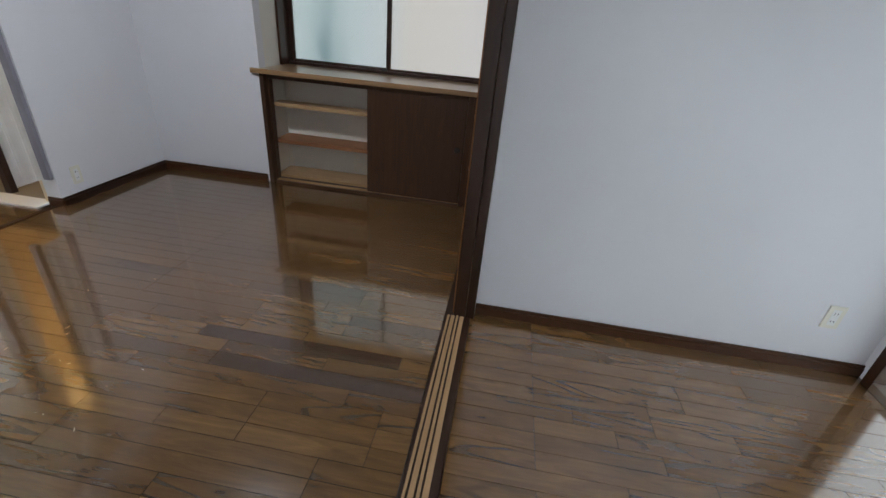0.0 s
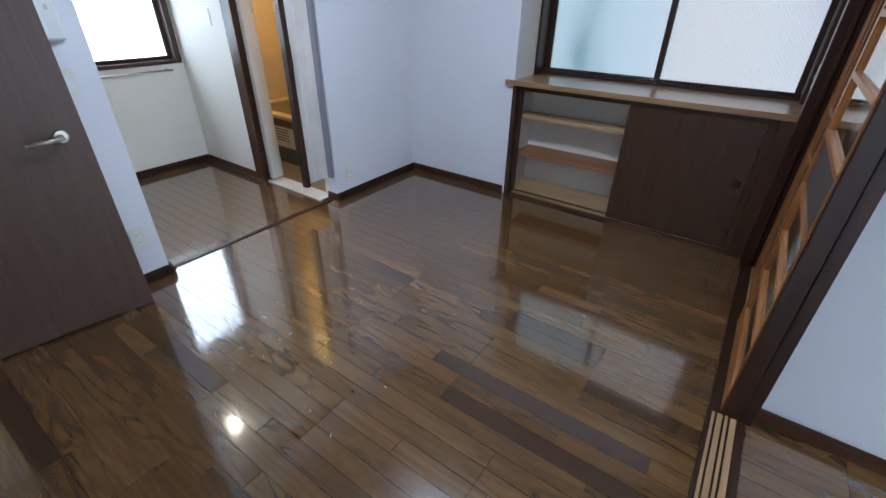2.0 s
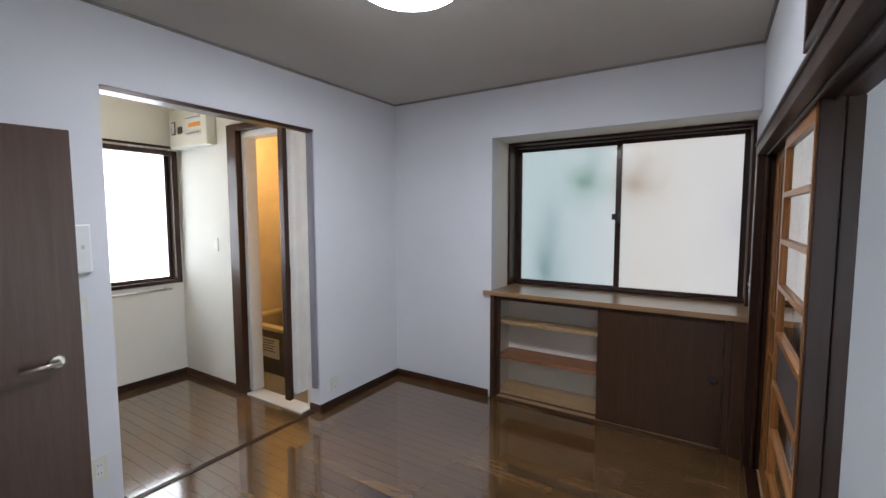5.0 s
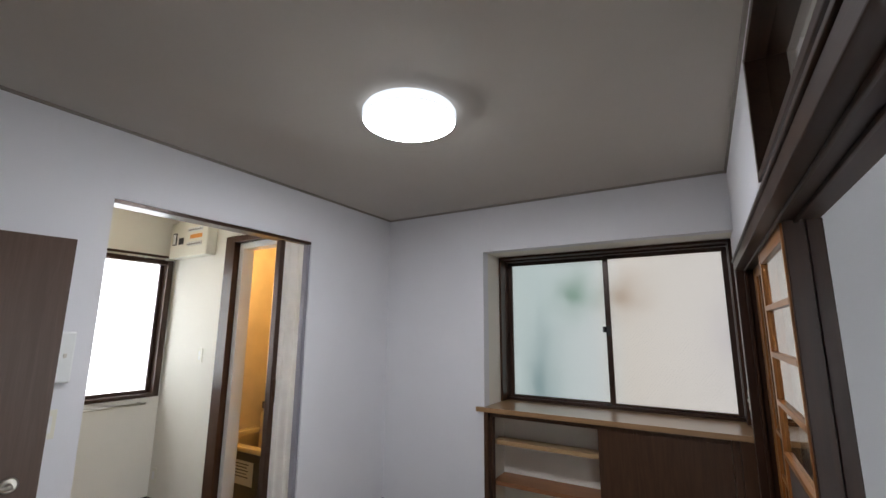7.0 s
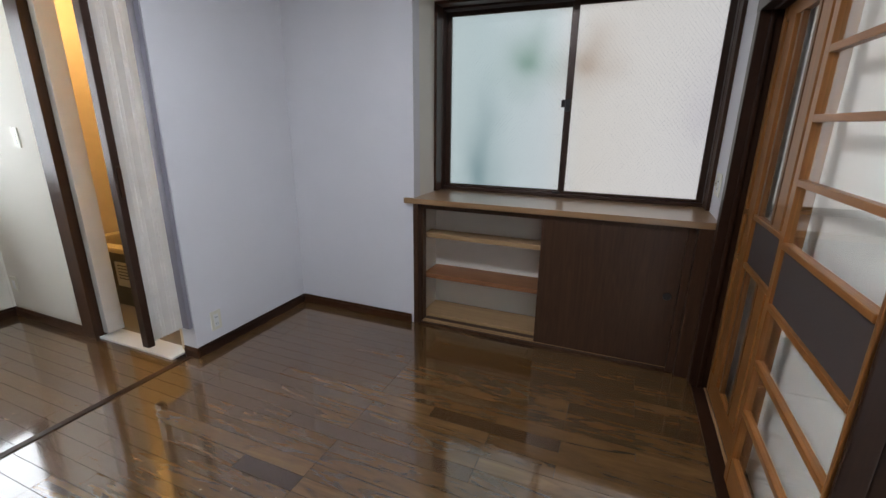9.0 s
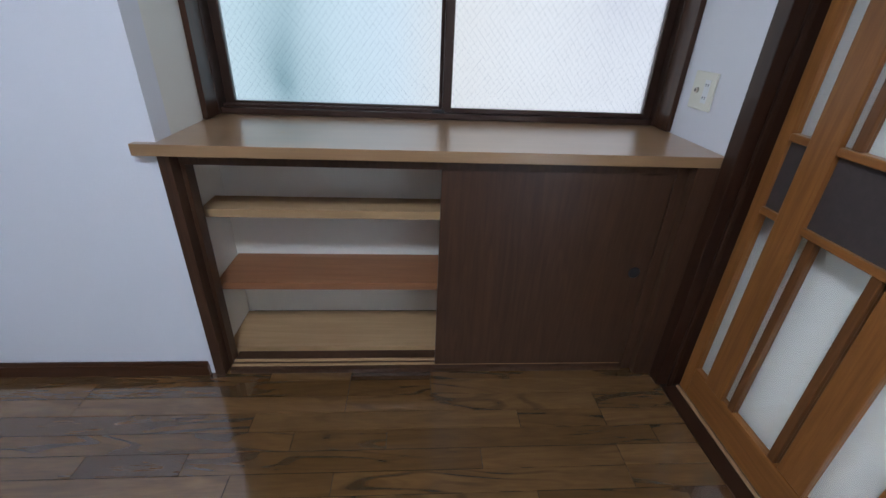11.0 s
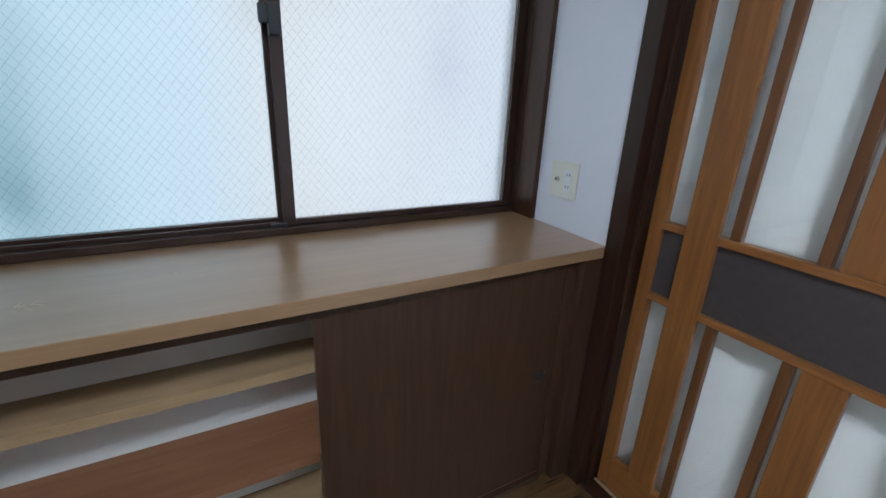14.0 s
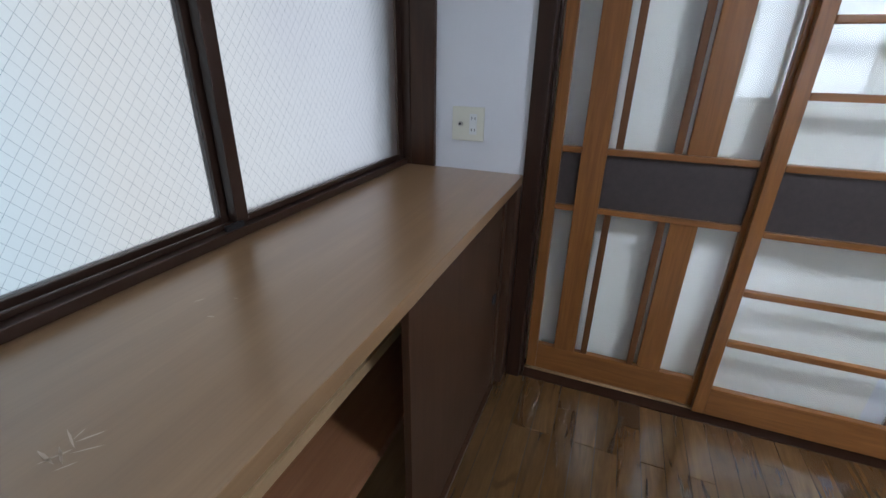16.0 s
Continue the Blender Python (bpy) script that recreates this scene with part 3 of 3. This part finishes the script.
solid("board", [(CAB0 + 0.002, -0.02, 3.321, 3.565, 0.0, 0.04)], M_PLY, 0.002, cab)
solid("lining", [(CAB0 + 0.001, CAB0 + 0.008, 3.331, 3.58, 0.041, SILL - 0.035), (CAB0 + 0.008, -0.001, 3.566, 3.58, 0.041, SILL - 0.035), (-0.012, -0.001, 3.331, 3.566, 0.041, SILL - 0.035)], M_CREAM, 0.0, cab)
tagged(solid("shelf", [(CAB0 + 0.012, -0.02, 3.345, 3.475, 0.592, 0.622)], M_PLY, 0.002, cab), "pale wooden shelf")
tagged(solid("shelf", [(CAB0 + 0.012, -0.02, 3.335, 3.565, 0.303, 0.333)], M_SHELF, 0.002, cab), "reddish wooden shelf")
cdoor = solid("door", [(-0.875, -0.127, 3.228, 3.246, 0.027, SILL - 0.06)], M_CAB, 0.002, cab)
profile_z("pull", [(0.018, 0.0), (0.022, 0.003), (0.018, 0.006)], (0, 0, 0), M_DARK, cdoor, 24).matrix_basis = pose(-0.175, 3.228, 0.45, 90)

# ---- ceiling lamp ----
lamp = thing("ceiling_lamp", "round white glowing ceiling lamp", "ceiling lamp")
LX, LY = -1.295, 1.60
profile_z("shade", [(0.03, CEIL - 0.074), (0.10, CEIL - 0.073), (0.16, CEIL - 0.069), (0.196, CEIL - 0.061), (0.214, CEIL - 0.05)], (LX, LY), M_SHADE, lamp)
tagged(profile_z("rim", [(0.214, CEIL - 0.052), (0.217, CEIL - 0.044), (0.217, CEIL - 0.012), (0.21, CEIL - 0.0005)], (LX, LY), M_RIM, lamp), "softly glowing frosted rim")


nook_lamp = thing("ceiling_lamp", "small round warm-white lamp on the nook ceiling", "ceiling lamp")
profile_z("shade", [(0.02, NOOKC - 0.115), (0.07, NOOKC - 0.111), (0.105, NOOKC - 0.095), (0.118, NOOKC - 0.07), (0.118, NOOKC - 0.045)], (-3.66, 1.36), glowing("nook_lamp_glow", (1.0, 0.84, 0.58), 20.0), nook_lamp, 40)
profile_z("base", [(0.122, NOOKC - 0.045), (0.124, NOOKC - 0.035), (0.115, NOOKC - 0.0005)], (-3.66, 1.36), M_WHITE, nook_lamp, 40)

# ---- small fixtures ----
def wall_plate(name, label, category, m, holes, w=0.07, h=0.115):
    """A plate whose face looks along local -y, base point at its centre."""
    p = thing(name, label, category)
    solid("plate", [(-w / 2, w / 2, -0.007, 0.0, -h / 2, h / 2)], M_PLASTIC, 0.002, p)
    for i, b in enumerate(holes):
        solid("socket" if b[2] > 0.004 else "slot", [(b[0] - b[2], b[0] + b[2], -0.0085 - (0.001 if b[2] < 0.004 else 0), -0.006, b[1] - b[3], b[1] + b[3])], M_WHITE if b[2] > 0.004 else M_DARK, 0.0005, p)
    p.matrix_basis = m
    return p


slots = [(dx, dz, 0.0012, 0.0045) for dz in (0.02, -0.02) for dx in (0.0265 - 0.012, 0.0265)]
tv = wall_plate("wall_outlet", "ivory wall outlet plate with aerial socket above the counter", "wall outlet", pose(0.0, 3.408, 1.045, 0, 0, -90), [(0.02, 0.0, 0.014, 0.036)] + slots, 0.12, 0.118)
rod("aerial_socket", (-0.028, -0.014, 0), (-0.028, -0.006, 0), 0.009, M_SILVER, tv)
rod("aerial_hole", (-0.028, -0.0145, 0), (-0.028, -0.0138, 0), 0.005, M_DARK, tv)
low = [(dx, dz, 0.0012, 0.0045) for dz in (0.02, -0.02) for dx in (-0.006, 0.006)]
wall_plate("wall_outlet", "white wall outlet low on the wall", "wall outlet", pose(LEFT, 2.43, 0.18, 0, 0, 90), [(0.0, 0.0, 0.016, 0.04)] + low, 0.07, 0.12)
wall_plate("wall_outlet", "ivory wall outlet of the adjoining room", "wall outlet", pose(1.715, 1.85, 0.288, 0, 0, 0), [(0.0, 0.0, 0.016, 0.04)] + low)
wall_plate("wall_outlet", "ivory wall outlet in the nook", "wall outlet", pose(-4.29, NOOKN, 0.237, 0, 0, 0), [(0.0, 0.0, 0.016, 0.03)])
wall_plate("light_switch", "ivory light switch beside the bathroom door", "light switch", pose(-3.80, NOOKN, 1.235, 0, 0, 0), [(0.0, 0.02, 0.012, 0.016), (0.0, -0.02, 0.012, 0.016)])

box = thing("breaker_box", "ivory plastic breaker box high on the wall", "breaker box")
solid("case", [(-4.30, -3.72, NOOKN - 0.09, NOOKN, 2.035, 2.36)], M_PLASTIC, 0.012, box)
solid("label", [(-3.98, -3.80, NOOKN - 0.0925, NOOKN - 0.09, 2.19, 2.225)], M_ORANGE, 0, box)
solid("meter", [(-4.25, -4.19, NOOKN - 0.096, NOOKN - 0.09, 2.15, 2.26)], M_DARK, 0.003, box)
solid("meter_face", [(-4.241, -4.199, NOOKN - 0.098, NOOKN - 0.0962, 2.16, 2.25)], M_WHITE, 0, box)
solid("meter", [(-4.15, -4.08, NOOKN - 0.096, NOOKN - 0.09, 2.15, 2.21)], M_DARK, 0.003, box)
for zz in (2.25, 2.125):
    for i in range(6):
        x = -4.0 + i * 0.036
        solid("breaker", [(x, x + 0.022, NOOKN - 0.1, NOOKN - 0.09, zz, zz + 0.036)], M_WHITE, 0.002, box)
        solid("toggle", [(x + 0.007, x + 0.015, NOOKN - 0.106, NOOKN - 0.1, zz + 0.008, zz + 0.018)], M_DARK, 0.001, box)

box.location.z = 0.03
icom = thing("intercom", "white wall intercom handset beside the opening", "intercom")
solid("case", [(LEFT, LEFT + 0.03, 0.82, 0.94, 1.19, 1.412)], M_WHITE, 0.008, icom)
solid("handset", [(LEFT + 0.031, LEFT + 0.055, 0.83, 0.88, 1.205, 1.395)], M_WHITE, 0.01, icom)
solid("button", [(LEFT + 0.03, LEFT + 0.034, 0.90, 0.912, 1.30, 1.318)], M_SILVER, 0.001, icom)
wall_plate("light_switch", "white light switch below the intercom", "light switch", pose(LEFT, 0.885, 1.05, 0, 0, 90), [(0.0, 0.0, 0.02, 0.035)], 0.07, 0.12)
wall_plate("wall_outlet", "ivory wall outlet beside the opening", "wall outlet", pose(LEFT, 0.92, 0.27, 0, 0, 90), [(0.0, 0.0, 0.016, 0.04)] + low)

icom.location.z = 0.03
# towel bar under the nook window
bar = thing("towel_bar", "silver towel bar under the nook window", "towel bar")
rod("rail", (WEST + 0.06, 0.9, 0.80), (WEST + 0.06, 2.07, 0.80), 0.009, M_SILVER, bar)
for y in (0.93, 2.04):
    rod("bracket", (WEST, y, 0.80), (WEST + 0.062, y, 0.80), 0.011, M_SILVER, bar)
rail = thing("curtain_rail", "brown curtain rail over the nook window", "curtain rail")
solid("rail", (WEST + 0.04, WEST + 0.065, 0.5, 2.17, 2.04, 2.06), M_TRIMY, 0.003, rail)
for y in (0.7, 1.5, 2.02):
    solid("bracket", (WEST, WEST + 0.05, y - 0.012, y + 0.012, 2.045, 2.065), M_SILVER, 0.002, rail)
for y in (1.80, 1.88, 1.93, 2.10):
    solid("runner", (WEST + 0.045, WEST + 0.06, y - 0.008, y + 0.008, 2.022, 2.04), M_WHITE, 0.002, rail)

bar.location.z = rail.location.z = 0.03

# ---- door leaf standing open against the left wall ----
leaf = thing("door", "dark walnut-brown flush door standing open against the wall", "door")
solid("leaf", [(0.0, 0.036, 0.0, 0.72, 0.012, 1.83)], M_LEAF, 0.003, leaf)
lever = new("lever")
lever.parent = leaf
profile_z("rose", [(0.026, 0.0), (0.028, 0.004), (0.022, 0.009)], (0, 0, 0), M_SILVER, lever, 28).matrix_basis = pose(0.036, 0.635, 0.885, 0, 90)
rod("stem", (0.036, 0.635, 0.885), (0.085, 0.635, 0.885), 0.010, M_SILVER, lever)
rod("grip", (0.08, 0.642, 0.886), (0.082, 0.515, 0.877), 0.009, M_SILVER, lever)
solid("latch", [(0.010, 0.026, 0.72, 0.7225, 0.77, 0.90)], M_SILVER, 0.0005, leaf)
leaf.matrix_basis = pose(-2.59, 0.12, 0, 0, 0, -8.0)

# ---- folding door stacked in the opening ----
fold = thing("folding_door", "white pleated vinyl folding door pushed open", "folding door")


def pleats():
    bm = bmesh.new()
    n, y0, y1, top, low_ = 18, 2.078, 2.252, 2.07, 0.20
    rows = []
    for i in range(n + 1):
        y = y0 + (y1 - y0) * i / n
        x = LEFT - 0.045 + (0.010 if i % 2 else -0.004) + 0.003 * math.sin(i * 2.3)
        rows.append((bm.verts.new((x, y, low_)), bm.verts.new((x, y, top))))
    for a, b in zip(rows, rows[1:]):
        bm.faces.new((a[0], b[0], b[1], a[1]))
    bmesh.ops.solidify(bm, geom=list(bm.faces), thickness=0.002)
    me = bpy.data.meshes.new("pleats")
    bm.to_mesh(me)
    bm.free()
    me.materials.append(M_VINYL)
    ob = new("pleats", me)
    ob.parent = fold


pleats()
solid("lead_post", [(LEFT - 0.075, LEFT - 0.025, 2.038, 2.074, 0.18, 2.07)], M_ALU, 0.004, fold)
tagged(solid("end_post", [(LEFT - 0.07, LEFT - 0.010, 2.262, 2.2875, 0.19, 2.07)], plain("end_post_grey", (0.26, 0.25, 0.29), 0.5), 0.003, fold), "grey end channel on the wall")
solid("pull", [(LEFT - 0.026, LEFT - 0.012, 2.047, 2.067, 0.98, 1.13)], M_TRIMZ, 0.004, fold)
solid("lock", [(LEFT - 0.026, LEFT - 0.019, 2.049, 2.063, 1.69, 1.71)], M_TRIMZ, 0.002, fold)

# ---- bathroom beyond ----
bd = thing("door_bath_frame", "brown jamb with white bathroom door frame", "door frame", kind="structure")
solid("jamb", [(-3.56, -3.44, NOOKN - 0.02, NOOKN + 0.1, 0.0, 2.2), (-3.44, LEFT - 0.112, NOOKN - 0.02, NOOKN + 0.1, 2.15, 2.2)], M_TRIMZ, 0.003, bd)
solid("liner", [(-3.439, -3.39, NOOKN + 0.03, NOOKN + 0.13, 0.03, 2.15), (-3.39, LEFT - 0.113, NOOKN + 0.03, NOOKN + 0.13, 2.10, 2.15)], M_WHITE, 0.003, bd)
solid("sill", [(-3.439, LEFT - 0.113, NOOKN + 0.0, NOOKN + 0.13, 0.0, 0.014)], M_WHITE, 0.004, bd)

tub = thing("bathtub", "cream bathtub with a dark grey apron", "bathtub")
T0, T1, TY = WEST + 0.04, LEFT - 0.155, 2.62
solid("rim", [(T0, T1, TY - 0.02, TY + 0.06, 0.41, 0.45), (T0, T1, 3.18, 3.255, 0.41, 0.45), (T0, T0 + 0.08, TY + 0.06, 3.18, 0.41, 0.45), (T1 - 0.08, T1, TY + 0.06, 3.18, 0.41, 0.45)], M_TUB, 0.012, tub)
solid("basin", [(T0 + 0.06, T1 - 0.06, TY + 0.04, TY + 0.06, 0.02, 0.41), (T0 + 0.06, T1 - 0.06, 3.18, 3.2, 0.02, 0.60), (T0 + 0.06, T1 - 0.06, TY + 0.06, 3.18, 0.0, 0.03)], M_TUB, 0.005, tub)
solid("apron", [(T0, T1, TY - 0.005, TY + 0.015, -0.003, 0.405)], M_APRON, 0.003, tub)
solid("sticker", [(-3.87, -3.56, TY - 0.0075, TY - 0.0055, 0.15, 0.34)], M_WHITE, 0, tub)
for i, z in enumerate((0.31, 0.285, 0.26, 0.235, 0.21)):
    solid("print_bar", [(-3.84, -3.62 - 0.02 * (i % 2), TY - 0.0085, TY - 0.0078, z, z + 0.008)], M_APRON, 0, tub)
structure(solid("trim_bath", [(T0, T1, 3.235, 3.2595, 0.62, 0.69)], M_APRON, 0.003), "dark strip above the bathtub", "trim")
bb = thing("grab_bar", "white grab bar over the bathtub", "grab bar")
rod("rail", (-4.2, 3.2, 0.80), (-3.7, 3.2, 0.80), 0.014, M_WHITE, bb)
for x in (-4.17, -3.73):
    rod("bracket", (x, 3.2, 0.80), (x, 3.262, 0.80), 0.012, M_WHITE, bb)

# ---- scuffs ----
marks = random.Random(3)


def scuff(name, cx, cy, z, spread, count, long, mat):
    """A few thin scratches and chips lying on a surface."""
    bm = bmesh.new()
    for _ in range(count):
        x, y, a = cx + marks.uniform(-spread, spread), cy + marks.uniform(-spread, spread), marks.uniform(0, 3.1)
        ln, w = marks.uniform(0.3, 1.0) * long, marks.uniform(0.0006, 0.0022)
        pts = [(-ln, 0), (-ln * 0.4, w), (ln * 0.5, w * 0.7), (ln, 0), (ln * 0.3, -w), (-ln * 0.5, -w * 0.6)]
        bm.faces.new([bm.verts.new((x + px * math.cos(a) - py * math.sin(a), y + px * math.sin(a) + py * math.cos(a), z)) for px, py in pts])
    me = bpy.data.meshes.new(name)
    bm.to_mesh(me)
    bm.free()
    me.materials.append(mat)
    return tagged(new(name, me), kind="stuff")


M_SCRATCH = plain("bared_wood", (0.55, 0.42, 0.30), 0.6)
scuff("scratch", -1.372, 3.37, SILL + 0.0006, 0.018, 8, 0.022, M_SCRATCH).parent = cab
scuff("scratch", -1.12, 3.46, SILL + 0.0006, 0.05, 3, 0.010, M_SCRATCH).parent = cab
for cx, cy, n in ((-1.75, 1.05, 14), (-3.1, 1.75, 8), (-1.3, 0.95, 8), (-1.6, 1.5, 8)):
    scuff("scuff", cx, cy, 0.0006, 0.22, n, 0.014, M_SCRATCH).parent = floor_ob

# ---- floor strips ----
ROW, GAP = 0.0757, 0.0010
strip_meshes = {}


def strip_mesh(length):
    if length not in strip_meshes:
        me = boxes_mesh("floor_strip", [(GAP, length - GAP, GAP, ROW - GAP, -0.012, 0.0)], M_FLOOR)
        strip_meshes[length] = me
    return strip_meshes[length]


rng = random.Random(7)
LENGTHS = (0.303, 0.4545, 0.606, 0.909, 0.909)


def lay(x0, x1, y0, y1):
    y = y1
    while y > y0 + 0.004:
        y -= ROW
        x = x0 - rng.choice((0.0, 0.10, 0.2, 0.25))
        while x < x1 - 0.01:
            ln = rng.choice(LENGTHS)
            if x < x0:
                ln, x = 0.303, x0
            ln = min(ln, round(x1 - x, 4))
            if x1 - x - ln < 0.06:
                ln = round(x1 - x, 4)
            ob = new("floor_strip", strip_mesh(ln))
            ob.location = (x, y, 0)
            ob.parent = floor_ob
            x += ln


lay(LEFT - 0.05, -0.003, -0.9, 3.25)
lay(WEST, LEFT - 0.052, 0.2, NOOKN + 0.02)
lay(0.126, EAST, 0.0, 1.85)
structure(solid("floor_far", [(-4.5, -0.003, SOUTH, -0.93, -0.011, -0.001), (0.126, EAST, SOUTH, -0.03, -0.011, -0.001)], M_FLOOR), "brown varnished oak floor", "floor")
